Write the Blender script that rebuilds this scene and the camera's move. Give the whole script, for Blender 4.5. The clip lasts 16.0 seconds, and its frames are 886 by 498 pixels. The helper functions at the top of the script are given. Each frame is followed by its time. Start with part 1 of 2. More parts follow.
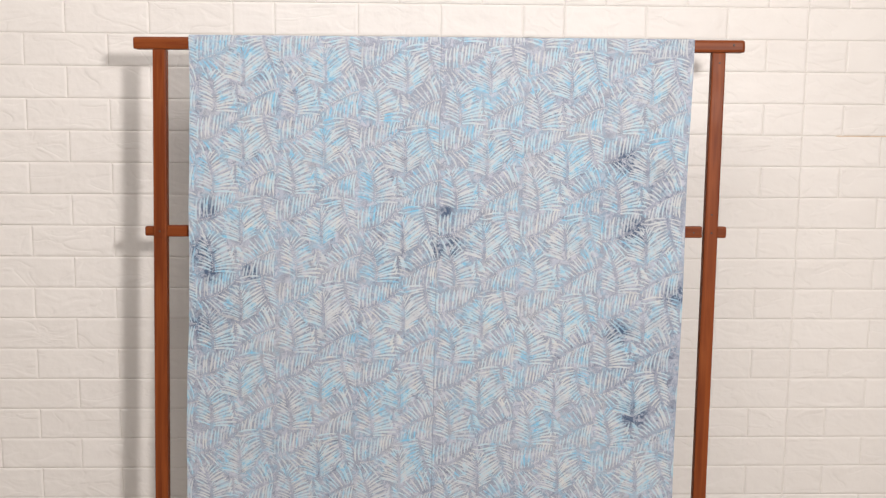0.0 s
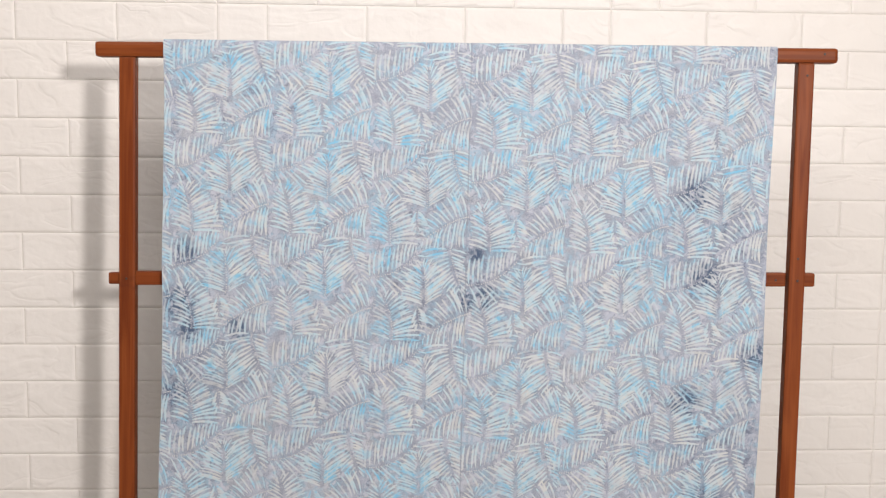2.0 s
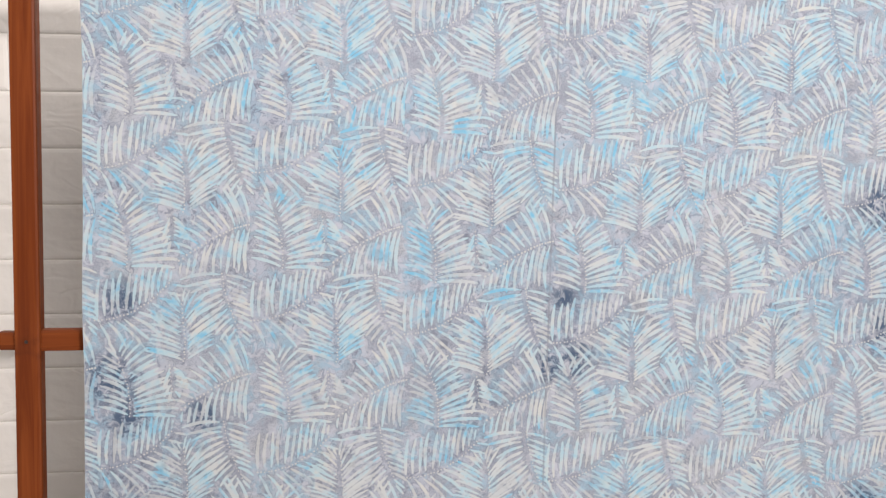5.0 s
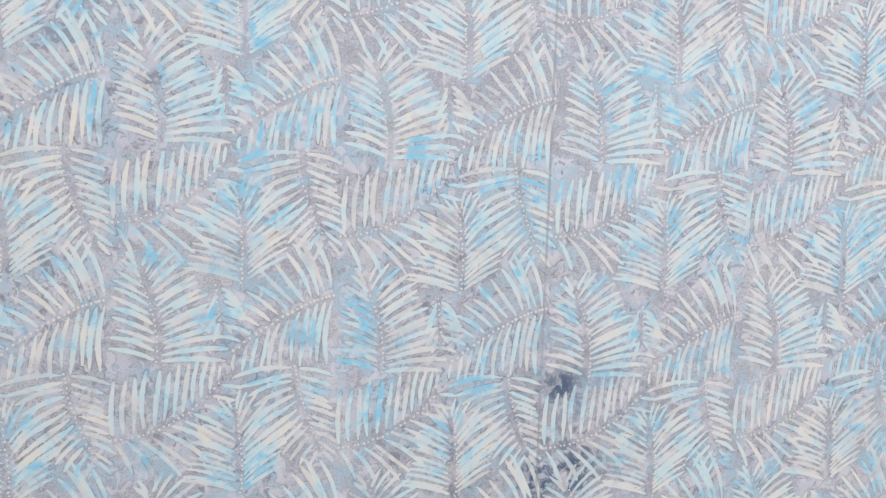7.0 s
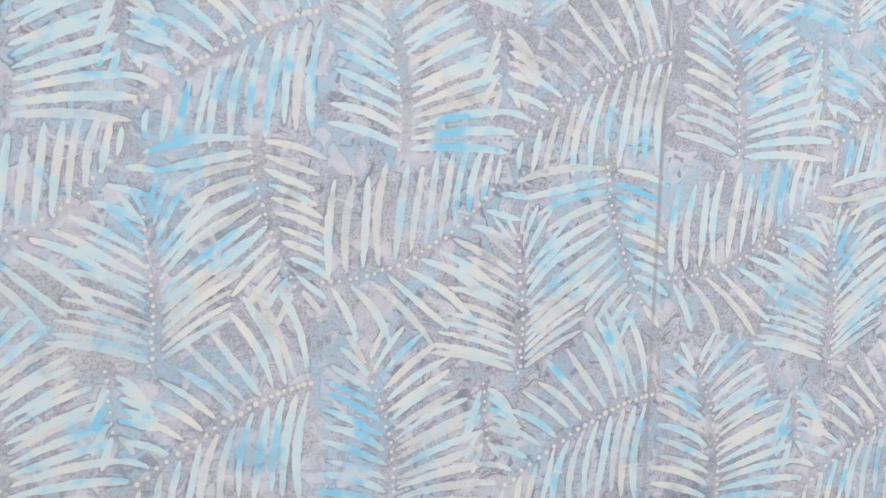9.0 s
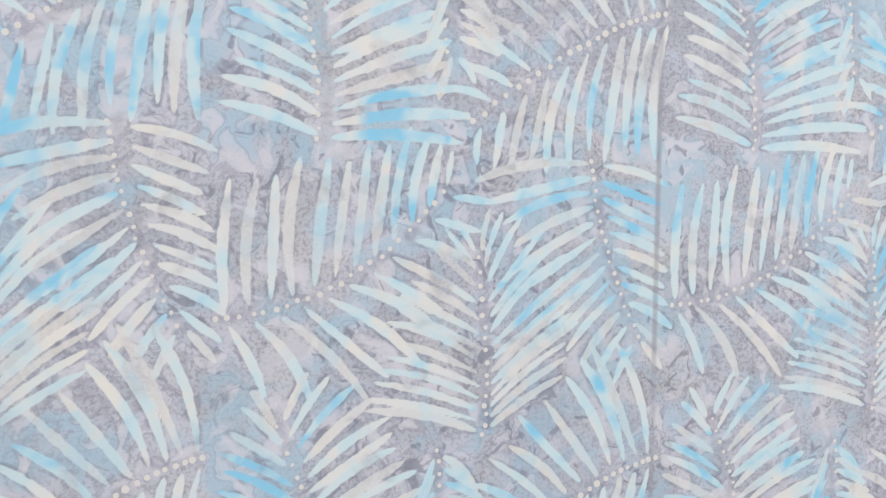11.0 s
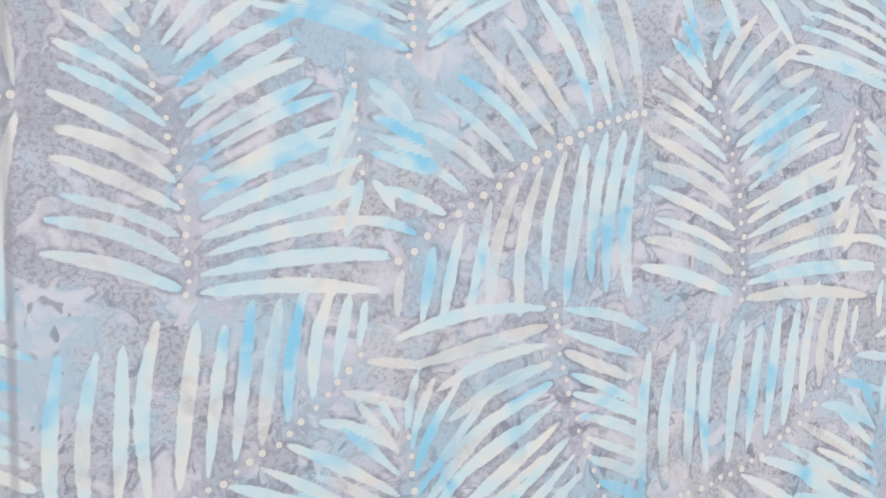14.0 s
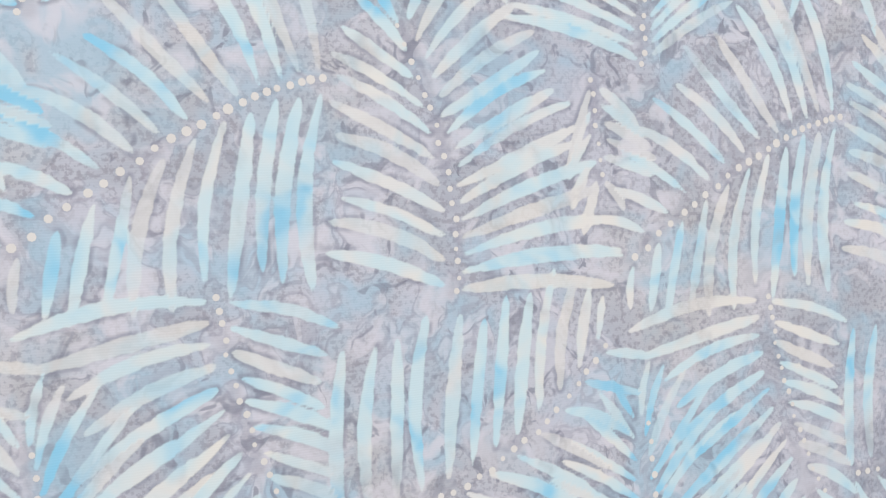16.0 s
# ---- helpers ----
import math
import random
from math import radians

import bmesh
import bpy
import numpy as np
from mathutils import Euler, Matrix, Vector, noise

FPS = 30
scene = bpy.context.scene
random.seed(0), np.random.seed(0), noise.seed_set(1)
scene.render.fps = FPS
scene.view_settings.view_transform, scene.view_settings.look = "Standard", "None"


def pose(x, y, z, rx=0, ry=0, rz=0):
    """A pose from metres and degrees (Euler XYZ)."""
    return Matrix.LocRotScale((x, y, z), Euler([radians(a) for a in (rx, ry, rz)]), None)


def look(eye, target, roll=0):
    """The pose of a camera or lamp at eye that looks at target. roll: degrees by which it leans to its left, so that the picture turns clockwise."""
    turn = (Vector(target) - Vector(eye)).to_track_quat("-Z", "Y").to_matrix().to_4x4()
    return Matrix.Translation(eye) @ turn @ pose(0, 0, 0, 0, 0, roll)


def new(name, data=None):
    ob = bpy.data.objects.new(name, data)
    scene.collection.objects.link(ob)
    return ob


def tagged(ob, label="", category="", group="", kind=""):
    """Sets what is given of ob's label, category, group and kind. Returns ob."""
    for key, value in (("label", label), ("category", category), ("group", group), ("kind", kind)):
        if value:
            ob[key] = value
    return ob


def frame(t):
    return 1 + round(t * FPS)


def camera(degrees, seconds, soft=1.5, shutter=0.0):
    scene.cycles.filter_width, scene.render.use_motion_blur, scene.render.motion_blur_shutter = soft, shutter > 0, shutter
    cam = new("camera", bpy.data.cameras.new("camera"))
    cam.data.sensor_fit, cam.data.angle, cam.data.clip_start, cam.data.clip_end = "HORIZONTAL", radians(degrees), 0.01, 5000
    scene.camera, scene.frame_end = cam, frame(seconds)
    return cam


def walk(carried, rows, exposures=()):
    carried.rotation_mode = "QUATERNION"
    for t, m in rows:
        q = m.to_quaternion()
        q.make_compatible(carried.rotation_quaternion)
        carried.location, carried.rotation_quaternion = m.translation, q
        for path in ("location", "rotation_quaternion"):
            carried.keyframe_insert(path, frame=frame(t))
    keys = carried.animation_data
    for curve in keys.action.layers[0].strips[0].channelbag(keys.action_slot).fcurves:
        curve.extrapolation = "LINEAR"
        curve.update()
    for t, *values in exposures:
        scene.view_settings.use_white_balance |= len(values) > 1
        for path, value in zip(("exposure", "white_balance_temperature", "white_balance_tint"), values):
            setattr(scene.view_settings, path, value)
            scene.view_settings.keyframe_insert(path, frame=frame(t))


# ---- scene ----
import collections

cam = camera(42.9, 16.0, 1.3)
# the rack stands a little askew before the wall, and leans back
MID = Matrix.Translation((0, 2.386, 1.5))
BASE = MID @ pose(0, 0, 0, 0, 0, -2.219) @ pose(0, 0, 0, 0, 1.362, 0) @ pose(0, 0, 0, -2.279, 0, 0) @ MID.inverted()
RACK = MID @ pose(0, 0, 0, 0, 0, -2.219) @ pose(0, 0, 0, -2.279, 0, 0)
PATH = [
    (0, (-0.004, -0.006, 1.476), (-0.002, 1.982, 1.255), 1.9),
    (0.5, (0.004, 0.083, 1.474), (0.013, 2.074, 1.281), 1.9),
    (1, (-0.009, 0.174, 1.458), (0.003, 2.166, 1.274), 2.0),
    (1.5, (-0.039, 0.302, 1.457), (-0.022, 2.294, 1.281), 2.0),
    (2, (-0.091, 0.423, 1.456), (-0.056, 2.416, 1.296), 2.0),
    (2.5, (-0.125, 0.517, 1.451), (-0.095, 2.509, 1.277), 2.0),
    (3, (-0.171, 0.639, 1.443), (-0.114, 2.631, 1.271), 2.0),
    (3.5, (-0.196, 0.764, 1.455), (-0.128, 2.755, 1.284), 1.9),
    (4, (-0.212, 0.869, 1.455), (-0.118, 2.86, 1.289), 1.9),
    (4.2, (-0.221, 0.912, 1.452), (-0.119, 2.903, 1.291), 2.0),
    (6.3, (-0.329, 1.411, 1.549), (0.084, 3.339, 1.217), 1.9),
    (6.5, (-0.322, 1.448, 1.546), (0.111, 3.374, 1.224), 2.0),
    (7, (-0.312, 1.525, 1.544), (0.154, 3.446, 1.235), 2.1),
    (7.5, (-0.296, 1.603, 1.53), (0.196, 3.518, 1.227), 2.1),
    (8, (-0.289, 1.717, 1.52), (0.25, 3.621, 1.234), 2.2),
    (8.5, (-0.288, 1.816, 1.511), (0.287, 3.712, 1.239), 2.1),
    (8.7, (-0.289, 1.847, 1.505), (0.3, 3.74, 1.242), 2.1),
    (10.8, (-0.263, 2.005, 1.463), (0.447, 3.869, 1.324), 1.0),
    (11, (-0.247, 2.009, 1.466), (0.458, 3.875, 1.329), 0.9),
    (11.5, (-0.213, 2.025, 1.473), (0.511, 3.884, 1.337), 0.9),
    (12, (-0.169, 2.04, 1.486), (0.561, 3.895, 1.325), 0.9),
    (12.5, (-0.125, 2.056, 1.491), (0.605, 3.913, 1.356), 0.7),
    (13, (-0.086, 2.072, 1.497), (0.643, 3.929, 1.357), 0.7),
    (13.5, (-0.054, 2.08, 1.504), (0.663, 3.943, 1.373), 0.6),
    (14, (-0.017, 2.091, 1.508), (0.7, 3.954, 1.378), 0.4),
    (14.5, (0.007, 2.097, 1.508), (0.724, 3.96, 1.394), 0.2),
    (15, (0.027, 2.101, 1.504), (0.754, 3.962, 1.409), -0.1),
    (15.5, (0.052, 2.1, 1.497), (0.786, 3.959, 1.442), -0.6),
    (16, (0.079, 2.099, 1.483), (0.817, 3.958, 1.473), -1.5),
]
EXPOSURES = [(0, 0.0), (16, 0.0)]
walk(cam, [(t, BASE @ look(eye, target, roll)) for t, eye, target, roll in PATH], EXPOSURES)

# ---- light ----
world = bpy.data.worlds.new("world")
scene.world = world
world.use_nodes = True
world.node_tree.nodes["Background"].inputs[0].default_value = (0.9, 0.95, 1.0, 1)
world.node_tree.nodes["Background"].inputs[1].default_value = 0.05


def area(name, eye, target, width, height, power, colour):
    data = bpy.data.lights.new(name, "AREA")
    data.shape, data.size, data.size_y = "RECTANGLE", width, height
    data.energy, data.color = power, colour
    ob = new(name, data)
    ob.matrix_world = look(eye, target)
    return ob


area("studio_key_light", (0.78, -0.35, 2.03), (0.1, 2.4, 1.4), 0.19, 0.19, 60.5, (1.0, 0.935, 0.885))
area("ceiling_panel_light", (-0.3, 1.2, 2.74), (-0.3, 1.5, 0), 1.4, 0.8, 24.5, (1.0, 0.95, 0.92))


# ---- materials ----
class Tree:
    """A node material under construction."""

    def __init__(self, name):
        self.mat = bpy.data.materials.new(name)
        self.mat.use_nodes = True
        self.t = self.mat.node_tree
        self.b = self.t.nodes["Principled BSDF"]

    def node(self, kind, **sets):
        n = self.t.nodes.new(kind)
        for key, value in sets.items():
            setattr(n, key, value)
        return n

    def link(self, a, b):
        self.t.links.new(a, b)

    def coords(self, scale=(1, 1, 1), shift=None, kind="Object"):
        tc = self.node("ShaderNodeTexCoord")
        m = self.node("ShaderNodeMapping")
        m.inputs["Scale"].default_value = scale
        self.link(tc.outputs[kind], m.inputs["Vector"])
        if shift is not None:
            self.link(shift, m.inputs["Location"])
        return m.outputs[0]

    def noise(self, vec, scale, detail=3, rough=0.5, distortion=0.0):
        n = self.node("ShaderNodeTexNoise")
        n.inputs["Scale"].default_value, n.inputs["Detail"].default_value = scale, detail
        n.inputs["Roughness"].default_value, n.inputs["Distortion"].default_value = rough, distortion
        self.link(vec, n.inputs["Vector"])
        return n.outputs["Fac"]

    def span(self, fac, a, b, lo=0.0, hi=1.0):
        n = self.node("ShaderNodeMapRange", interpolation_type="SMOOTHSTEP")
        for i, x in enumerate((a, b, lo, hi)):
            n.inputs[i + 1].default_value = x
        self.link(fac, n.inputs[0])
        return n.outputs[0]

    def math(self, op, a, b=0.0):
        n = self.node("ShaderNodeMath", operation=op)
        for i, x in enumerate((a, b)):
            if isinstance(x, (int, float)):
                n.inputs[i].default_value = x
            else:
                self.link(x, n.inputs[i])
        return n.outputs[0]

    def mix(self, fac, a, b):
        n = self.node("ShaderNodeMix", data_type="RGBA")
        for i, x in ((0, fac), (6, a), (7, b)):
            if isinstance(x, (int, float)):
                n.inputs[i].default_value = x
            elif isinstance(x, tuple):
                n.inputs[i].default_value = (*x, 1)
            else:
                self.link(x, n.inputs[i])
        return n.outputs[2]

    def bump(self, height, strength, distance, before=None):
        n = self.node("ShaderNodeBump")
        n.inputs["Strength"].default_value, n.inputs["Distance"].default_value = strength, distance
        self.link(height, n.inputs["Height"])
        if before is not None:
            self.link(before, n.inputs["Normal"])
        return n.outputs[0]

    def done(self, colour, rough=0.6, normal=None, spec=0.5):
        for key, x in (("Base Color", colour), ("Roughness", rough), ("Normal", normal), ("Specular IOR Level", spec)):
            if x is None:
                continue
            if isinstance(x, (int, float)):
                self.b.inputs[key].default_value = x
            elif isinstance(x, tuple):
                self.b.inputs[key].default_value = (*x, 1)
            else:
                self.link(x, self.b.inputs[key])
        return self.mat


def plain(name, colour, rough=0.6, grain=0.04, scale=30, spec=0.4):
    t = Tree(name)
    v = t.coords()
    n = t.noise(v, scale, 4)
    n2 = t.noise(v, scale * 0.12, 2)
    dark = tuple(c * (1 - 3 * grain) for c in colour)
    return t.done(t.mix(t.math("MULTIPLY", t.math("ADD", n, n2), 0.5), dark, colour), rough, t.bump(n, 0.15, 0.001), spec)


def foam_brick():
    """White vinyl-faced foam brick with a pressed, cleft-stone relief."""
    t = Tree("white_foam_brick")
    info = t.node("ShaderNodeObjectInfo")
    geo = t.node("ShaderNodeNewGeometry")
    far = t.node("ShaderNodeVectorMath", operation="SCALE")
    far.inputs[0].default_value = (37, 11, 53)
    t.link(t.math("ADD", info.outputs["Random"], geo.outputs["Random Per Island"]), far.inputs["Scale"])
    v = t.coords((1, 1, 1), far.outputs[0])
    flat = t.coords((9, 9, 17), far.outputs[0])
    clefts = t.noise(flat, 1.0, 2, 0.5, 0.9)
    ridge = t.math("ABSOLUTE", t.math("SUBTRACT", clefts, 0.5))
    ridge = t.span(ridge, 0.0, 0.07)
    steps = t.node("ShaderNodeTexVoronoi", feature="F1", distance="CHEBYCHEV")
    steps.inputs["Scale"].default_value = 1.0
    t.link(t.coords((14, 14, 22), far.outputs[0]), steps.inputs["Vector"])
    soft = t.noise(v, 30, 3, 0.5)
    fine = t.noise(v, 420, 2)
    h = t.math("ADD", t.math("MULTIPLY", clefts, 1.0), t.math("MULTIPLY", ridge, 0.12))
    h = t.math("ADD", h, t.math("MULTIPLY", steps.outputs["Distance"], 0.5))
    h = t.math("ADD", h, t.math("MULTIPLY", soft, 0.5))
    n = t.bump(h, 0.62, 0.006)
    n = t.bump(fine, 0.12, 0.0006, n)
    tone = t.math("ADD", t.math("MULTIPLY", t.noise(v, 6, 2), 0.6), t.math("MULTIPLY", info.outputs["Random"], 0.4))
    col = t.mix(tone, (0.755, 0.722, 0.70), (0.82, 0.79, 0.77))
    return t.done(col, 0.5, n, 0.35)


def varnished_wood():
    t = Tree("varnished_red_brown_wood")
    info = t.node("ShaderNodeObjectInfo")
    far = t.node("ShaderNodeVectorMath", operation="SCALE")
    far.inputs[0].default_value = (3, 7, 5)
    t.link(info.outputs["Random"], far.inputs["Scale"])
    grain = t.noise(t.coords((3.0, 90, 90), far.outputs[0]), 1.0, 5, 0.6, 0.6)
    broad = t.noise(t.coords((2.2, 16, 16), far.outputs[0]), 1.0, 3, 0.5, 1.0)
    wear = t.noise(t.coords((14, 14, 14), far.outputs[0]), 1.0, 4, 0.6)
    pores = t.noise(t.coords((30, 900, 900), far.outputs[0]), 1.0, 2)
    c = t.mix(t.span(grain, 0.3, 0.7), (0.125, 0.026, 0.007), (0.225, 0.056, 0.014))
    c = t.mix(t.span(broad, 0.55, 0.8, 0, 0.6), c, (0.28, 0.08, 0.022))
    c = t.mix(t.span(wear, 0.62, 0.75, 0, 0.6), c, (0.065, 0.017, 0.008))
    n = t.bump(grain, 0.12, 0.001)
    n = t.bump(pores, 0.15, 0.0004, n)
    return t.done(c, t.span(wear, 0.2, 0.8, 0.34, 0.5), n, 0.16)


def dye(t):
    """What printed leaves and ground of the batik share: washes of blue, dark pools, warm tints, cloth weave."""
    v = t.coords()
    warp = t.node("ShaderNodeVectorMath", operation="ADD")
    jig = t.node("ShaderNodeTexNoise")
    jig.inputs["Scale"].default_value = 60
    t.link(v, jig.inputs["Vector"])
    sc = t.node("ShaderNodeVectorMath", operation="SCALE")
    t.link(jig.outputs["Color"], sc.inputs[0])
    sc.inputs["Scale"].default_value = 0.02
    t.link(v, warp.inputs[0])
    t.link(sc.outputs[0], warp.inputs[1])
    w = warp.outputs[0]
    small = t.noise(w, 52, 2, 0.6)
    large = t.noise(w, 11, 2, 0.5)
    blue = t.math("ADD", t.math("MULTIPLY", small, 0.72), t.math("MULTIPLY", large, 0.28))
    # where the blue ran strongest
    stain = None
    for x, z, r in BLUE_POOLS:
        d = t.node("ShaderNodeVectorMath", operation="DISTANCE")
        t.link(w, d.inputs[0])
        d.inputs[1].default_value = (x + 0.01, 0.01, z + 0.01)
        near = t.span(d.outputs["Value"], r * 0.2, r * 1.1, 0.125, 0)
        stain = near if stain is None else t.math("MAXIMUM", stain, near)
    blue = t.math("ADD", t.math("SUBTRACT", blue, 0.012), stain)
    pools = t.noise(w, 7.0, 3, 0.55)
    # the few dark pools of dye, where they lie on the cloth
    spot = None
    for x, z, r in DARK_POOLS:
        d = t.node("ShaderNodeVectorMath", operation="DISTANCE")
        t.link(w, d.inputs[0])
        d.inputs[1].default_value = (x + 0.01, 0.01, z + 0.01)
        s = t.span(d.outputs["Value"], r * 0.25, r, 1.0 if r < 0.06 else 0.32, 0)
        spot = s if spot is None else t.math("MAXIMUM", spot, s)
    weave = t.node("ShaderNodeTexWave", bands_direction="Z")
    weave.inputs["Scale"].default_value = 480
    weave.inputs["Distortion"].default_value = 1.5
    t.link(v, weave.inputs["Vector"])
    return v, w, blue, pools, spot, weave.outputs["Fac"]


BLUE_POOLS = [(0.165, -0.018, 0.012), (0.170, -0.029, 0.012), (0.212, -0.034, 0.012), (0.213, 0.025, 0.016), (0.252, -0.069, 0.018),
              (0.312, -0.025, 0.016), (0.099, 0.037, 0.022), (0.103, 0.017, 0.014), (0.041, -0.040, 0.013), (0.037, -0.012, 0.014),
              (0.026, 0.027, 0.022), (0.067, 0.041, 0.022), (-0.119, -0.028, 0.007), (-0.123, -0.010, 0.010), (-0.070, 0.022, 0.02),
              (0.092, -0.073, 0.020), (0.122, -0.110, 0.016), (-0.258, -0.040, 0.016), (-0.251, -0.016, 0.024), (-0.178, -0.134, 0.020),
              (-0.285, -0.143, 0.022), (-0.224, -0.162, 0.022), (0.046, -0.328, 0.03), (-0.526, -0.111, 0.03), (-0.411, -0.431, 0.02),
              (-0.492, -0.351, 0.035), (-0.447, -0.217, 0.03), (-0.424, 0.126, 0.03), (-0.270, -0.257, 0.03), (-0.152, -0.223, 0.03)]
DARK_POOLS = [(0.012, -0.284, 0.036), (-0.022, -0.292, 0.030), (-0.002, -0.213, 0.024), (0.38, -0.10, 0.05), (0.40, -0.25, 0.055),
              (-0.52, -0.30, 0.05), (-0.50, -0.345, 0.04), (-0.51, -0.21, 0.035), (-0.53, -0.46, 0.04),
              (0.37, -0.47, 0.045), (0.49, -0.385, 0.04), (0.41, -0.65, 0.05), (-0.42, -0.345, 0.03),
              (0.40, -0.17, 0.16), (-0.50, -0.42, 0.17), (-0.10, -0.33, 0.10), (0.42, -0.55, 0.16), (0.02, -0.25, 0.12)]


def ground_colour(t, v, w, blue, pools, spot):
    speck = t.noise(v, 720, 2, 0.6)
    calm = t.noise(w, 46, 2, 0.5)
    warm = t.noise(w, 19, 2)
    ink = t.noise(w, 130, 2, 0.6, 0.8)
    c = t.mix(t.span(calm, 0.35, 0.65), (0.315, 0.350, 0.425), (0.400, 0.432, 0.525))
    c = t.mix(t.span(warm, 0.50, 0.70, 0, 0.25), c, (0.45, 0.435, 0.41))
    dots = t.math("MULTIPLY", t.span(speck, 0.47, 0.62), t.span(calm, 0.72, 0.48))
    c = t.mix(t.math("MULTIPLY", dots, 0.6), c, (0.21, 0.22, 0.265))
    c = t.mix(t.span(blue, 0.44, 0.64, 0, 0.66), c, (0.27, 0.425, 0.56))
    wash = t.noise(w, 90, 3, 0.5, 0.5)
    c = t.mix(t.span(wash, 0.47, 0.70, 0, 0.75), c, (0.48, 0.497, 0.58))
    c = t.mix(t.math("MULTIPLY", t.span(ink, 0.57, 0.66), t.span(pools, 0.40, 0.60, 0.15, 0.7)), c, (0.15, 0.17, 0.23))
    crack = t.span(t.math("ABSOLUTE", t.math("SUBTRACT", wash, 0.53)), 0.004, 0.045, 1, 0)
    c = t.mix(t.math("MULTIPLY", crack, t.span(warm, 0.44, 0.60, 0.3, 0.0)), c, (0.16, 0.165, 0.23))
    c = t.mix(t.span(pools, 0.54, 0.76, 0, 0.22), c, (0.24, 0.29, 0.40))
    c = t.mix(t.math("MULTIPLY", spot, t.span(ink, 0.38, 0.58, 0.12, 1.0)), c, (0.075, 0.11, 0.18))
    return c


def fold_shade(t, v):
    """Shade in the crease of the old fold, painted as a grey line down the middle."""
    sep = t.node("ShaderNodeSeparateXYZ")
    t.link(v, sep.inputs[0])
    line = t.math("SUBTRACT", sep.outputs["X"], t.math("MULTIPLY", sep.outputs["Z"], 0.0142))
    line = t.math("ABSOLUTE", t.math("ADD", line, 0.0175))
    return t.math("MULTIPLY", t.span(line, 0.0003, 0.0018, 1, 0), t.span(t.noise(v, 35, 2), 0.25, 0.6, 0.2, 0.65))


def batik():
    """Dyed cloth: pale leaflets kept by the wax, washes of blue over them, darker dye along stems and rims."""
    t = Tree("batik_grey_lavender_white_and_cyan")
    v, w, blue, pools, spot, weave = dye(t)
    wax = t.node("ShaderNodeAttribute", attribute_name="wax").outputs["Fac"]
    tint = t.node("ShaderNodeAttribute", attribute_name="tint").outputs["Fac"]
    stem = t.node("ShaderNodeAttribute", attribute_name="stem").outputs["Fac"]
    creep = t.math("ADD", wax, t.math("MULTIPLY", t.math("SUBTRACT", t.noise(w, 230, 3), 0.5), 1.5))
    # ground
    g = ground_colour(t, v, w, blue, pools, spot)
    n1 = t.noise(w, 90, 2)
    dark = t.mix(t.span(pools, 0.50, 0.68), (0.30, 0.315, 0.385), (0.15, 0.17, 0.24))
    g = t.mix(t.math("MULTIPLY", t.span(stem, 0.6, 3.6, 0.48, 0), t.span(n1, 0.44, 0.60, 0.1, 1.0)), g, dark)
    fringe = t.math("MULTIPLY", t.span(creep, -1.5, -0.2), t.span(t.noise(w, 95, 2), 0.50, 0.66, 0.0, 0.6))
    g = t.mix(fringe, g, (0.16, 0.18, 0.245))
    # leaflets
    b = t.math("ADD", blue, t.math("MULTIPLY", t.math("SUBTRACT", tint, 0.5), 0.15))
    cream = t.noise(w, 24, 2)
    c = t.mix(t.span(cream, 0.4, 0.65), (0.515, 0.547, 0.582), (0.545, 0.557, 0.560))
    c = t.mix(t.span(b, 0.38, 0.56, 0, 0.9), c, (0.40, 0.55, 0.635))
    c = t.mix(t.span(b, 0.535, 0.71, 0, 0.9), c, (0.17, 0.44, 0.65))
    c = t.mix(t.math("MULTIPLY", spot, t.span(cream, 0.35, 0.6, 0.0, 0.35)), c, (0.30, 0.38, 0.48))
    faint = t.math("MULTIPLY", t.span(tint, 0.0, 0.35, 0.7, 1.0), t.span(t.noise(w, 55, 2), 0.25, 0.45, 0.45, 1.0))
    faint = t.math("MULTIPLY", faint, t.span(t.noise(w, 15, 3, 0.6), 0.30, 0.50, 0.65, 1.0))
    c = t.mix(t.math("MULTIPLY", t.span(creep, -0.2, 0.42), faint), g, c)
    # the fold's crease shade goes into the colour, over leaflets and ground
    c = t.mix(fold_shade(t, v), c, (0.22, 0.24, 0.29))
    return t.done(c, 0.9, t.bump(weave, 0.06, 0.0003), 0.12)


BRICK, WOOD = foam_brick(), varnished_wood()
BATIK = batik()
DOT = plain("batik_dot_pale_wax", (0.55, 0.565, 0.58), 0.9, 0.05, 160, 0.12)
PAINT = plain("off_white_wall_paint", (0.55, 0.53, 0.50), 0.75, 0.02, 40)
FLOOR = plain("pale_floor_tile", (0.55, 0.52, 0.48), 0.35, 0.05, 12)
BACKING = plain("pale_foam_joint", (0.76, 0.73, 0.69), 0.7, 0.04, 60)
IRON = plain("dark_nail_iron", (0.05, 0.035, 0.03), 0.5, 0.1, 200)


# ---- helpers for meshes ----
def linked(name, verts, faces, material, parent=None, label="", smooth=False):
    me = bpy.data.meshes.new(name)
    me.from_pydata(verts, [], faces)
    me.materials.append(material)
    if smooth:
        me.polygons.foreach_set("use_smooth", [True] * len(me.polygons))
    ob = new(name, me)
    ob.parent = parent
    return tagged(ob, label)


def part(name, bm, material, parent, label=""):
    me = bpy.data.meshes.new(name)
    bm.to_mesh(me)
    bm.free()
    me.materials.append(material)
    ob = new(name, me)
    ob.parent = parent
    return tagged(ob, label)


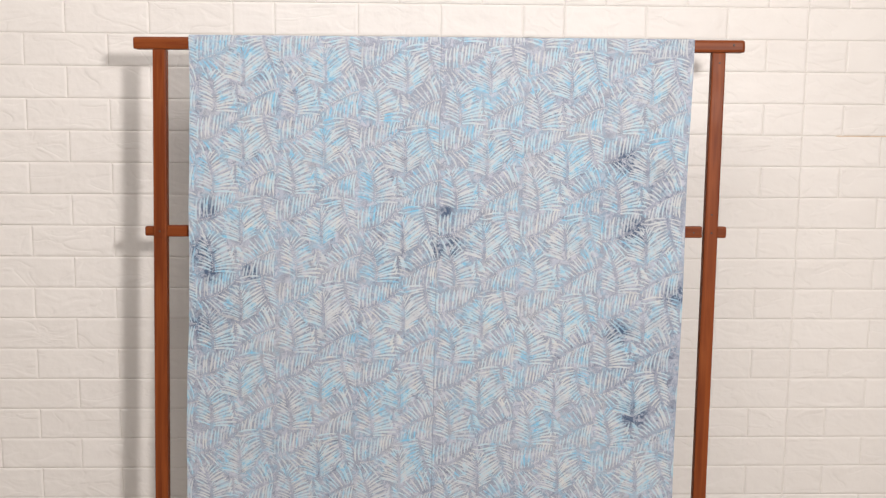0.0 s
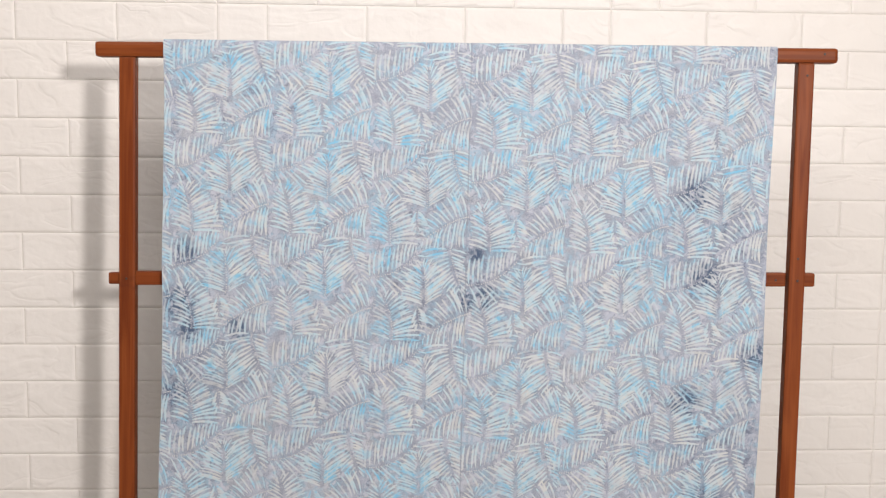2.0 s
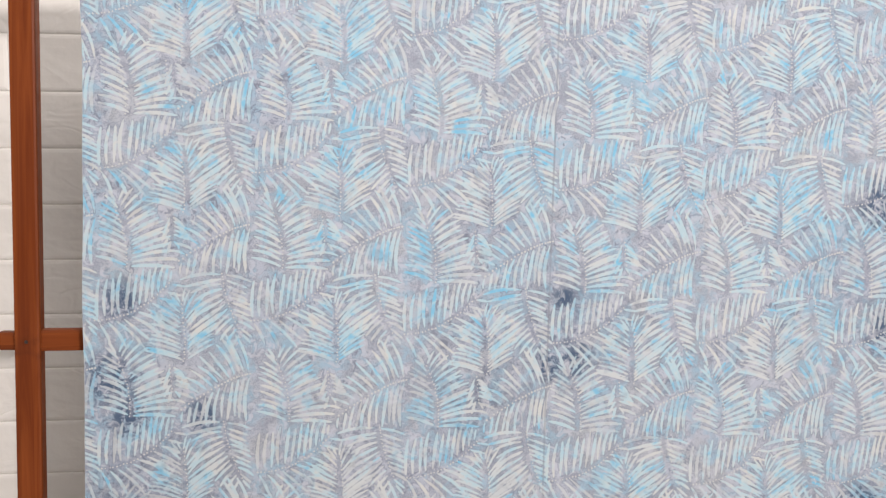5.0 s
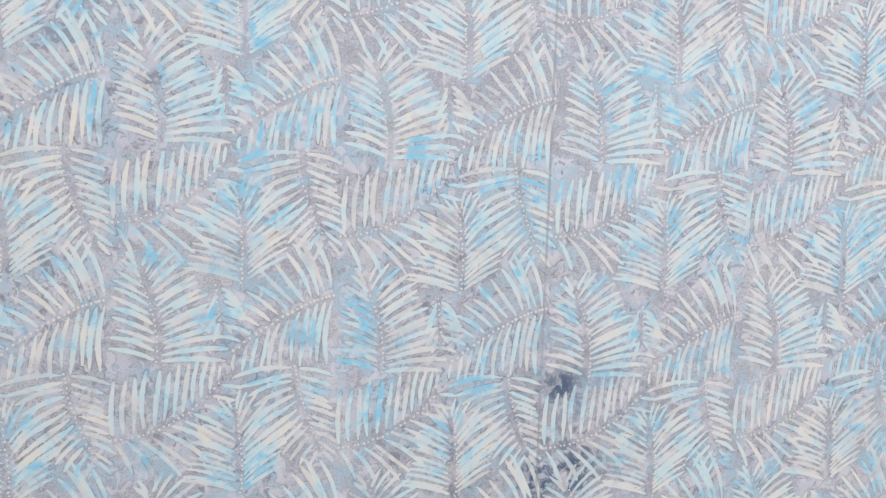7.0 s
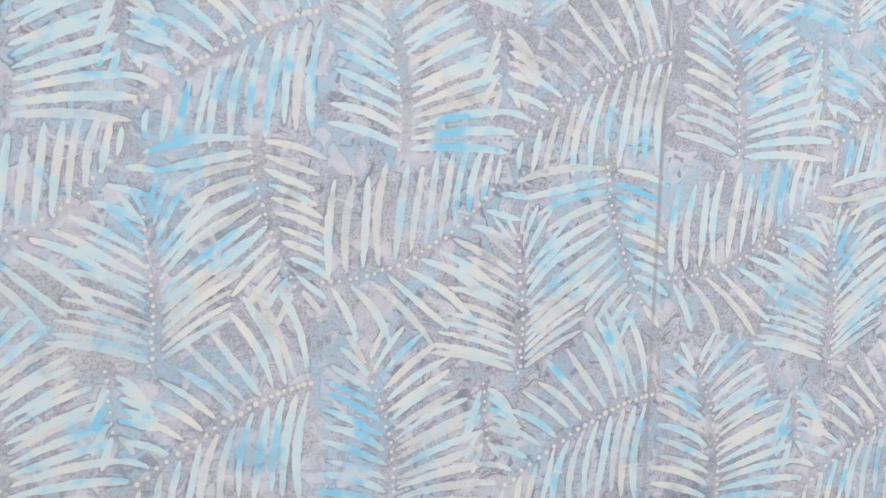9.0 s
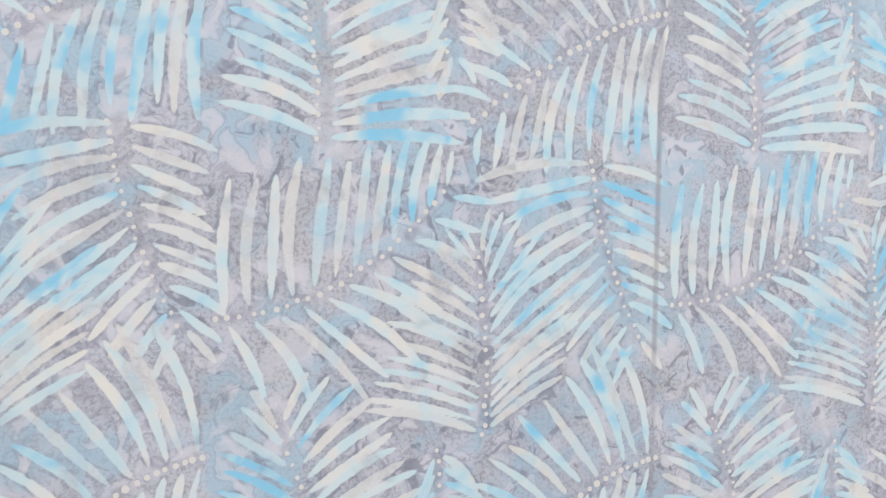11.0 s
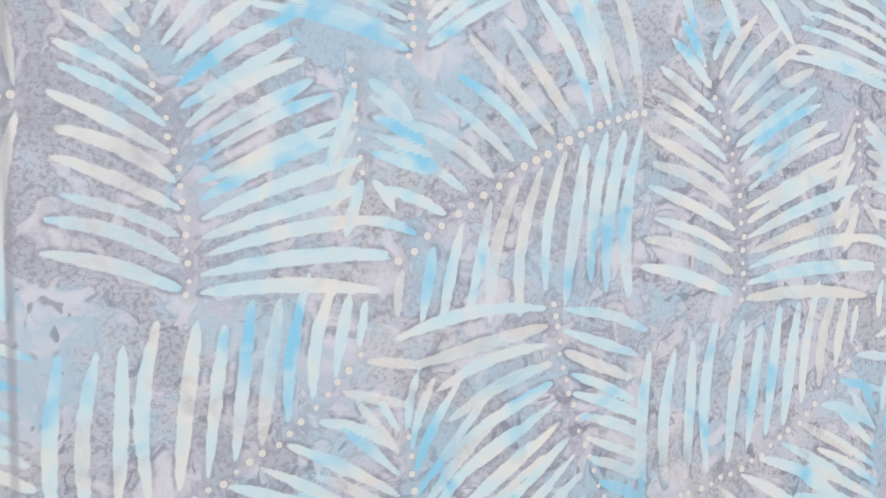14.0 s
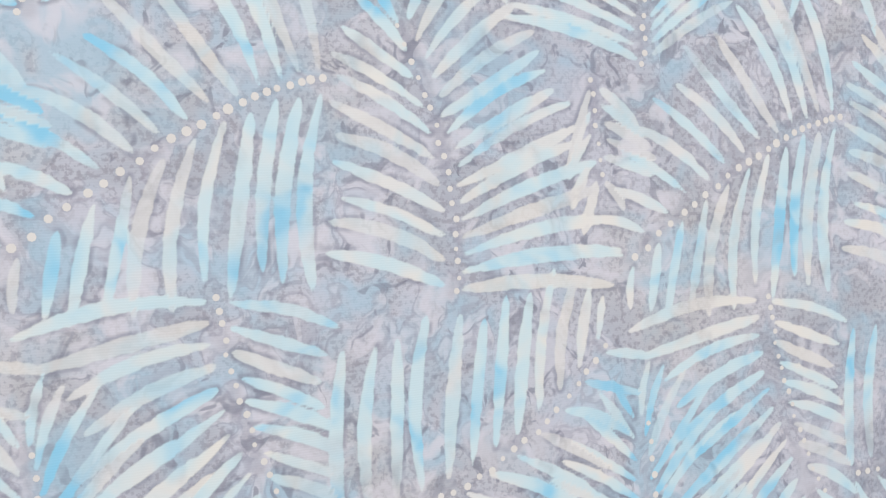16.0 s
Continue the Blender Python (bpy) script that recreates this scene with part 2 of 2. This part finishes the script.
def box(lx, ly, lz, bevel=0.0, segments=2):
    bm = bmesh.new()
    bmesh.ops.create_cube(bm, size=1, matrix=Matrix.Diagonal((lx, ly, lz, 1)))
    if bevel:
        bmesh.ops.bevel(bm, geom=bm.edges[:], offset=bevel, segments=segments, affect="EDGES", profile=0.6)
    return bm


# ---- room ----
WALL_Y, X0, X1, Y0, TOP = 2.669, -2.2242, 2.5930, -1.9, 2.8
T = 0.12


def slab(name, centre, size, material, label):
    ob = part(name, box(*size), material, None)
    ob.location = centre
    return tagged(ob, label, "wall" if "wall" in name else name, kind="structure")


cx, cy = (X0 + X1) / 2, (Y0 + WALL_Y) / 2
slab("floor", (cx, cy, -T / 2), (X1 - X0 + 2 * T, WALL_Y - Y0 + 3 * T, T), FLOOR, "pale smooth floor of a small studio room")
slab("ceiling", (cx, cy, TOP + T / 2), (X1 - X0 + 2 * T, WALL_Y - Y0 + 3 * T, T), PAINT, "plain white painted ceiling of the room")
slab("wall_south", (cx, Y0 - T / 2, TOP / 2), (X1 - X0, T, TOP), PAINT, "plain off-white painted room wall")
slab("wall_west", (X0 - T / 2, cy, TOP / 2), (T, WALL_Y - Y0 + 2 * T, TOP), PAINT, "plain off-white painted room wall")
slab("wall_east", (X1 + T / 2, cy, TOP / 2), (T, WALL_Y - Y0 + 2 * T, TOP), PAINT, "plain off-white painted room wall")
DEEP = 0.0024
wall = slab("wall_north", (cx, WALL_Y + DEEP + T / 2, TOP / 2), (X1 - X0, T, TOP), BACKING,
            "wall clad in white foam brick panels with a cleft relief")


# ---- batik cloth ----
def edge_left(v):
    return -0.546 + 0.024 * min(0.0, v + 0.1) + 0.0016 * math.sin(v * 13.0 + 0.5) + 0.0004 * math.sin(v * 37)


def edge_right(v):
    return 0.5125 + 0.016 * min(0.0, v - 0.1) + 0.0015 * math.sin(v * 11.0)


VTOP, CORNER, FLAT = 0.157, 0.007, 0.022
FRONT_END, BACK_DROP = -1.17, 1.1


def ripple(u, v):
    """How far the hanging cloth stands proud of its plane."""
    hang = min(1.0, max(0.0, (VTOP - v) / 0.5))
    d = 0.0016 * np.sin(u * 9.0 + 1.0) + 0.0022 * np.sin(u * 17.0 + v * 2.0) * hang + 0.0012 * np.sin(v * 8.0 + u * 5.0) * hang
    crease = u - (-0.0185 + 0.0142 * (v - 0.025))
    d += 0.0004 * np.exp(-((crease + 0.004) / 0.010) ** 2)
    return d


def surface(u, s, lift=0.0):
    """The cloth's point at u along the bar and s up it: s runs up the front, over the bar and down the back."""
    a = VTOP - CORNER
    quarter = CORNER * math.pi / 2
    if s <= a:
        fade = min(1.0, (a - s) / 0.03)
        return (u, -fade * ripple(u, s) - lift, s)
    if s <= a + quarter:
        g = (s - a) / CORNER
        r = CORNER + lift
        return (u, CORNER - r * math.cos(g), a + r * math.sin(g))
    if s <= a + quarter + FLAT:
        return (u, CORNER + s - a - quarter, VTOP + lift)
    if s <= a + 2 * quarter + FLAT:
        g = (s - a - quarter - FLAT) / CORNER
        r = CORNER + lift
        return (u, CORNER + FLAT + r * math.sin(g), a + r * math.cos(g))
    down = s - a - 2 * quarter - FLAT
    return (u, 2 * CORNER + FLAT + lift, a - down)


def height(s):
    """How high the cloth is at s along its length."""
    return surface(0.0, s)[2]


S_END = VTOP - CORNER + CORNER * math.pi + FLAT + BACK_DROP


def bezier(p, s):
    a, b, c = p
    x = [(1 - s) ** 2 * a[i] + 2 * s * (1 - s) * b[i] + s * s * c[i] for i in (0, 1)]
    d = [2 * (1 - s) * (b[i] - a[i]) + 2 * s * (c[i] - b[i]) for i in (0, 1)]
    return x, d


# one stamp of the print, in millimetres from the foot of its upright frond
Frond = collections.namedtuple("Frond", "spine first second dot")


def frond(spine, first, second, dot=1.0):
    """spine: three points of the stem's curve; for each side the leaflets' count, then angles and lengths from foot to tip."""
    return Frond(spine, first, second, dot)


ARC = frond(((135, 47), (106, 43), (57, 6)),
            (11, (-94, -96, -100, -101, -96), (50, 45, 41, 32, 11)),
            (13, (110, 120, 140, 151, 174), (50, 43, 33, 25, 14)), 1.45)
UPRIGHT = frond(((0, 0), (3, 34), (-14, 72)),
                (11, (162, 157, 151, 150, 122), (36, 33, 33, 27, 15)),
                (16, (-3, 20, 26, 34, 64), (50, 44, 38, 37, 18)))
HANGING = frond(((105, -8), (107, -39), (125, -76)),
                (13, (186, 203, 217, 226, 244), (46, 36, 36, 28, 15)),
                (11, (-14, -24, -22, -24, -52), (31, 26, 24, 24, 15)))
SWEEP = frond(((-36, -60), (10, -60), (46, -19)),
              (12, (88, 86, 83, 81, 80), (43, 45, 43, 37, 12)),
              (11, (-64, -42, -31, -26, -8), (28, 44, 40, 25, 14)), 1.15)
DENSE = frond(((61, -108), (64, -84), (59, -43)),
              (14, (167, 161, 155, 150, 118), (45, 39, 38, 29, 14)),
              (14, (31, 36, 37, 48, 82), (36, 43, 45, 36, 14)), 1.15)
SMALL = frond(((45, 59), (45.5, 45), (47, 31)),
              (5, (-106, -113, -120, -116, -104), (24, 19, 15, 15, 16)),
              (6, (-44, -33, -23, -15, -60), (18, 17, 18, 20, 9)))
FRONDS = [ARC, UPRIGHT, HANGING, SWEEP, DENSE, SMALL]

# where the printer set the block down: columns and rows, then how far single prints went astray
COLUMN, ROW, FIRST = 174.0, 170.2, (24.0, -24.0)
DRIFT = {-5: 40, -4: 31, -3: 22, -2: 18, -1: 4, 0: 0, 1: -11, 2: -18, 3: -26, 4: -34}
ASTRAY = {(-3, 0): (-1, 0), (-3, -1): (-3, 0), (-3, -2): (-3, -1), (-2, 0): (-1, 0), (-2, -1): (-4, 2), (-2, -2): (2, -6),
          (-1, 0): (-1, 0), (-1, -1): (-3, -1), (-1, -2): (1, -1), (0, 0): (1, 0), (0, -1): (-2, -9), (0, -2): (-4, -5),
          (1, 0): (-2, 0), (1, -1): (-1, 1), (1, -2): (-3, -1), (1, -3): (-12, 9), (2, 0): (-3, 0), (2, -1): (-1, 1),
          (2, -2): (-1, 1), (2, -3): (-13, 8), (2, 1): (-3, -2)}


def along(values, s):
    """A value that runs evenly through the given ones."""
    k = min(int(s * (len(values) - 1)), len(values) - 2)
    q = s * (len(values) - 1) - k
    return values[k] + (values[k + 1] - values[k]) * q


def stamp():
    """One print of the block: leaflets (foot, angle, start, length, half width, fullest place, bow), dots and stems."""
    rng = random.Random(5)
    leaves, dots, stems = [], [], []
    for f in FRONDS:
        for count, angles, lengths in (f.first, f.second):
            for i in range(count):
                s = (i + 0.15) / (count - 0.7)
                (x, y), _ = bezier(f.spine, s)
                a = radians(along(angles, s) + rng.uniform(-1.5, 1.5))
                length = along(lengths, s) * rng.uniform(0.92, 1.06)
                wide = (1.42 + 0.013 * length) * (0.84 if f is DENSE else 1.0) * rng.uniform(0.88, 1.14)
                bow = rng.uniform(-0.01, 0.07) * (1 if math.cos(a) > 0 else -1)
                leaves.append((x, y, a, 3.2 + rng.uniform(-0.6, 1.0), length, wide, rng.uniform(0.42, 0.62), bow))
        (ax, ay), (bx, by) = f.spine[0], f.spine[2]
        n = int(math.hypot(bx - ax, by - ay) / 4.1)
        for i in range(n + 1):
            (x, y), _ = bezier(f.spine, i / n)
            r = rng.uniform(0.65, 0.98) * f.dot
            ph = rng.uniform(0, 1)
            x, y = x + rng.uniform(-0.6, 0.6), y + rng.uniform(-0.6, 0.6)
            dots.append([(x + r * math.cos(ph + g * math.pi / 4), y + r * math.sin(ph + g * math.pi / 4)) for g in range(8)] + [(x, y)])
        stems.append(f.spine)
    return leaves, dots, stems


def blocks():
    """Where each print of the block stands, in millimetres."""
    rng = random.Random(11)
    for j in range(-9, 9):
        for i in range(-5, 5):
            du, dv = ASTRAY.get((i, j), (rng.uniform(-2, 2), rng.uniform(-2, 2)))
            yield FIRST[0] + i * COLUMN + du, FIRST[1] + DRIFT[i] + j * ROW + dv


def steps(*stops):
    """Rising values: (start, spacing) pairs, and the end."""
    out = []
    for (a, gap), (b, _) in zip(stops, stops[1:]):
        n = max(1, round((b - a) / gap))
        out += [a + (b - a) * i / n for i in range(n)]
    return np.array(out + [stops[-1][0]])


def wax_on(us, ss, leaves, stems):
    """For a grid of u and s in millimetres: how deep each point lies in a leaflet, that leaflet's tint, and how far the next stem is."""
    wax, tint, stem = (np.full((len(ss), len(us)), x, np.float32) for x in (-4.0, 0.5, 9.0))
    rng = random.Random(3)

    def window(x0, x1, y0, y1):
        i0, i1 = np.searchsorted(us, (x0, x1))
        j0, j1 = np.searchsorted(ss, (y0, y1))
        return (slice(j0, j1), slice(i0, i1)) if i1 > i0 and j1 > j0 else None

    for ox, oy in blocks():
        for x, y, a, start, length, wide, peak, bow in leaves:
            tone = rng.random()
            ca, sa = math.cos(a), math.sin(a)
            xs, ys = (x + ox + start * ca, x + ox + (start + length) * ca), (y + oy + start * sa, y + oy + (start + length) * sa)
            at = window(min(xs) - 6, max(xs) + 6, min(ys) - 6, max(ys) + 6)
            if at is None:
                continue
            px, py = us[at[1]][None, :] - x - ox, ss[at[0]][:, None] - y - oy
            far, up = px * ca + py * sa - start, py * ca - px * sa
            q = np.clip(far / length, 0.0, 1.0)
            half = wide * (0.22 + 0.78 * np.sin(math.pi * np.clip(q, 0.002, 0.998) ** (math.log(0.5) / math.log(peak))) ** 0.45)
            past = np.maximum(np.maximum(-far, far - length), 0)
            depth = half - np.hypot(up - bow * length * np.sin(math.pi * q), past)
            old = wax[at]
            near = np.maximum(0.0, 0.4 - np.abs(depth - old))
            tint[at] = np.where(depth > old, tone, tint[at])
            wax[at] = np.maximum(np.maximum(depth, old) + near * near / 1.6, -4.0)
        for spine in stems:
            for k in range(25):
                (x, y), _ = bezier(spine, k / 24)
                x, y = x + ox, y + oy
                at = window(x - 8, x + 8, y - 8, y + 8)
                if at is not None:
                    d = np.hypot(us[at[1]][None, :] - x, ss[at[0]][:, None] - y)
                    stem[at] = np.minimum(stem[at], d)
    return wax, tint, stem


def cloth(leaves, stems):
    """A long batik length folded over the bar: the printed face, and its plain underside just behind."""
    rows = steps((FRONT_END, 0.012), (-0.86, 0.0015), (-0.19, 0.00085), (0.165, 0.004), (0.20, 0.02), (S_END, 0))
    wide = steps((-0.552, 0.0014), (-0.32, 0.00085), (0.36, 0.0014), (0.514, 0))
    share = (wide - wide[0]) / (wide[-1] - wide[0])
    wax, tint, stem = wax_on(wide * 1000, rows * 1000, leaves, stems)
    verts, faces = [], []

    def sheet(ss, kk, lift):
        first = sum(len(x) for x in verts)
        for s in ss:
            v = height(s)
            l, r = edge_left(v), edge_right(v)
            line = np.zeros((len(kk), 3))
            line[:, 0] = l + (r - l) * kk
            line[:, 1:] = surface(0.0, s, lift)[1:]
            if s <= VTOP - CORNER:
                line[:, 1] = -min(1.0, (VTOP - CORNER - s) / 0.03) * ripple(line[:, 0], s) - lift
            verts.append(line)
        n = len(kk)
        a = (first + np.arange(len(ss) - 1)[:, None] * n + np.arange(n - 1)[None, :]).ravel()
        faces.append(np.stack([a, a + 1, a + n + 1, a + n], 1))

    sheet(rows, share, 0.0)
    printed = len(rows) * len(share)
    sheet(steps((FRONT_END, 0.012), (0.14, 0.003), (0.20, 0.02), (S_END, 0)), np.linspace(0, 1, 90), -0.0006)
    co, idx = np.concatenate(verts), np.concatenate(faces)
    me = bpy.data.meshes.new("batik_cloth")
    me.vertices.add(len(co))
    me.vertices.foreach_set("co", co.astype(np.float32).ravel())
    me.loops.add(idx.size)
    me.loops.foreach_set("vertex_index", idx.astype(np.int32).ravel())
    me.polygons.add(len(idx))
    me.polygons.foreach_set("loop_start", np.arange(0, idx.size, 4, dtype=np.int32))
    me.polygons.foreach_set("use_smooth", np.ones(len(idx), bool))
    me.update(calc_edges=True)
    me.materials.append(BATIK)
    for key, grid, rest in (("wax", wax, -4.0), ("tint", tint, 0.5), ("stem", stem, 9.0)):
        values = np.full(len(co), rest, np.float32)
        values[:printed] = grid.ravel()
        me.attributes.new(key, "FLOAT", "POINT").data.foreach_set("value", values)
    ob = new("batik_cloth", me)
    ob.matrix_world = RACK
    return tagged(ob, "pale blue-grey batik cloth printed with palm leaves, over a rack", "cloth")


def dotted(dots, parent):
    """The pale dots of wax along the stems of every print."""
    verts, faces = [], []
    for ox, oy in blocks():
        for shape in dots:
            x, y = shape[8][0] + ox, shape[8][1] + oy
            v = height(y / 1000)
            if not (-860 < y < 180 and edge_left(v) + 0.002 < x / 1000 < edge_right(v) - 0.002):
                continue
            k = len(verts)
            verts += [surface((p + ox) / 1000, (q + oy) / 1000, 0.00006) for p, q in shape]
            faces += [(k + g, k + (g + 1) % 8, k + 8) for g in range(8)]
    return tagged(linked("dot_print", verts, faces, DOT, parent, "small pale dots along the printed stems"), kind="stuff")


# ---- rack ----
def beam(name, a, b, wide, deep, parent, bevel=0.003, label=""):
    """A squared timber from a to b in the rack's frame; wide across the front, deep front to back."""
    a, b = Vector(a), Vector(b)
    x = (b - a).normalized()
    y = Vector((0, 1, 0))
    z = x.cross(y).normalized()
    bm = box((b - a).length, deep, wide, bevel, 2)
    ob = part(name, bm, WOOD, parent, label)
    m = Matrix((x, y, z)).transposed().to_4x4()
    m.translation = (a + b) / 2
    ob.matrix_local = m
    return ob


def rack():
    root = new("garment_rack")
    root.matrix_world = RACK
    tagged(root, "red-brown varnished wooden display rack standing before the brick wall", "rack")
    depth = 0.018
    foot = -1.47
    beam("top_bar", (-0.664, depth, 0.1390), (0.6215, depth, 0.1425), 0.0262, 0.030, root, 0.006)
    beam("post", (-0.609, depth, 0.127), (-0.629, depth, foot), 0.0285, 0.024, root)
    beam("post", (0.5675, depth, 0.130), (0.5525, depth, foot), 0.0285, 0.024, root)
    beam("rail", (-0.603, depth + 0.002, -0.258), (0.546, depth + 0.002, -0.250), 0.0245, 0.017, root)
    beam("tenon", (-0.648, depth + 0.002, -0.2585), (-0.622, depth + 0.002, -0.2585), 0.021, 0.017, root, 0.004)
    beam("tenon", (0.566, depth + 0.002, -0.250), (0.598, depth + 0.002, -0.250), 0.0245, 0.017, root, 0.004)
    for x in (-0.628, 0.5525):
        bm = box(0.045, 0.42, 0.05, 0.006)
        ob = part("foot", bm, WOOD, root)
        ob.matrix_local = Matrix.Translation((x, depth - 0.02, foot + 0.0)) @ pose(0, 0, 0, 2.418, 0, 0)
    for x, v in ((0.569, 0.108), (0.564, -0.212), (0.5645, -0.251), (0.528, -0.251), (0.597, 0.145), (-0.6145, -0.258)):
        bm = bmesh.new()
        bmesh.ops.create_cone(bm, cap_ends=True, segments=10, radius1=0.0022, radius2=0.0018, depth=0.002, matrix=pose(0, 0, 0, 90))
        ob = part("nail", bm, IRON, root)
        front = depth - 0.0125 if x > 0.54 or x < 0 else depth - 0.007
        if v > 0.12:
            front = depth - 0.0155
        ob.location = (x, front, v)
    return root


rack()
leaves, dots, stems = stamp()
dotted(dots, cloth(leaves, stems))


# ---- wall bricks ----
COURSE, LENGTH, JOINT, Z_COURSE = 0.07464, 0.1927, 0.0009, 1.6663
SEAMS = [-2.2242, -0.4899, 0.2806, 0.8587, 2.5930]


def brick_mesh(length):
    """A brick's pressed face: flat front, chamfered rim, and sides back into the joint."""
    hx, hz, c, y0, y1 = length / 2 - JOINT / 2, COURSE / 2 - JOINT / 2, 0.005, 0.0, DEEP
    rings = [(hx - c, hz - c, y0), (hx - c * 0.35, hz - c * 0.35, 0.0007), (hx, hz, 0.0020), (hx, hz, y1 + 0.001)]
    verts = [(sx * x, y, sz * z) for x, z, y in rings for sx, sz in ((-1, -1), (1, -1), (1, 1), (-1, 1))]
    faces = [(0, 1, 2, 3)]
    for k in range(3):
        for i in range(4):
            a, b = k * 4 + i, k * 4 + (i + 1) % 4
            faces.append((a, a + 4, b + 4, b))
    return verts, faces


def courses():
    """Each brick as (x, z, length), panel by panel in running bond."""
    for r in range(-16, 24):
        z = Z_COURSE + COURSE * (0.5 - r)
        if not COURSE / 2 < z < TOP - COURSE / 2:
            continue
        for p in range(len(SEAMS) - 1):
            a, b = SEAMS[p], SEAMS[p + 1]
            half = (r + (0, 1, 0, 0)[p]) % 2 == 1
            n = max(1, round((b - a) / LENGTH))
            w = (b - a) / n
            cuts = [a] + [a + w * (k + (0.5 if half else 0)) for k in range(0 if half else 1, n)] + [b]
            for x0, x1 in zip(cuts, cuts[1:]):
                if x1 - x0 > 0.02:
                    yield (x0 + x1) / 2, z, round(x1 - x0, 4)


shared, far_verts, far_faces = {}, [], []
for x, z, length in courses():
    verts, faces = brick_mesh(length)
    if -1.25 < x < 1.3 and 0.5 < z < 1.95:
        if length not in shared:
            me = bpy.data.meshes.new("brick")
            me.from_pydata(verts, [], faces)
            me.materials.append(BRICK)
            shared[length] = me
        ob = new("brick", shared[length])
        ob.parent = wall
        ob.location = (x - wall.location.x, WALL_Y - wall.location.y, z - wall.location.z)
    else:
        k = len(far_verts)
        far_verts += [(x + p - wall.location.x, WALL_Y + q - wall.location.y, z + s - wall.location.z) for p, q, s in verts]
        far_faces += [tuple(i + k for i in f) for f in faces]
tagged(linked("far_bricks", far_verts, far_faces, BRICK, wall, "more bricks of the same white panels"), kind="stuff")

# a strip of old glue that shows in one joint of the panels
strip = part("glue_line", box(0.22, 0.0012, 0.0022, 0.0004, 1), plain("dried_orange_glue", (0.80, 0.62, 0.46), 0.6, 0.08, 90), wall, "thin orange line of dried glue")
strip.location = (0.8587 + 0.192 - wall.location.x, WALL_Y + 0.0004 - wall.location.y, Z_COURSE - 3 * COURSE - wall.location.z)
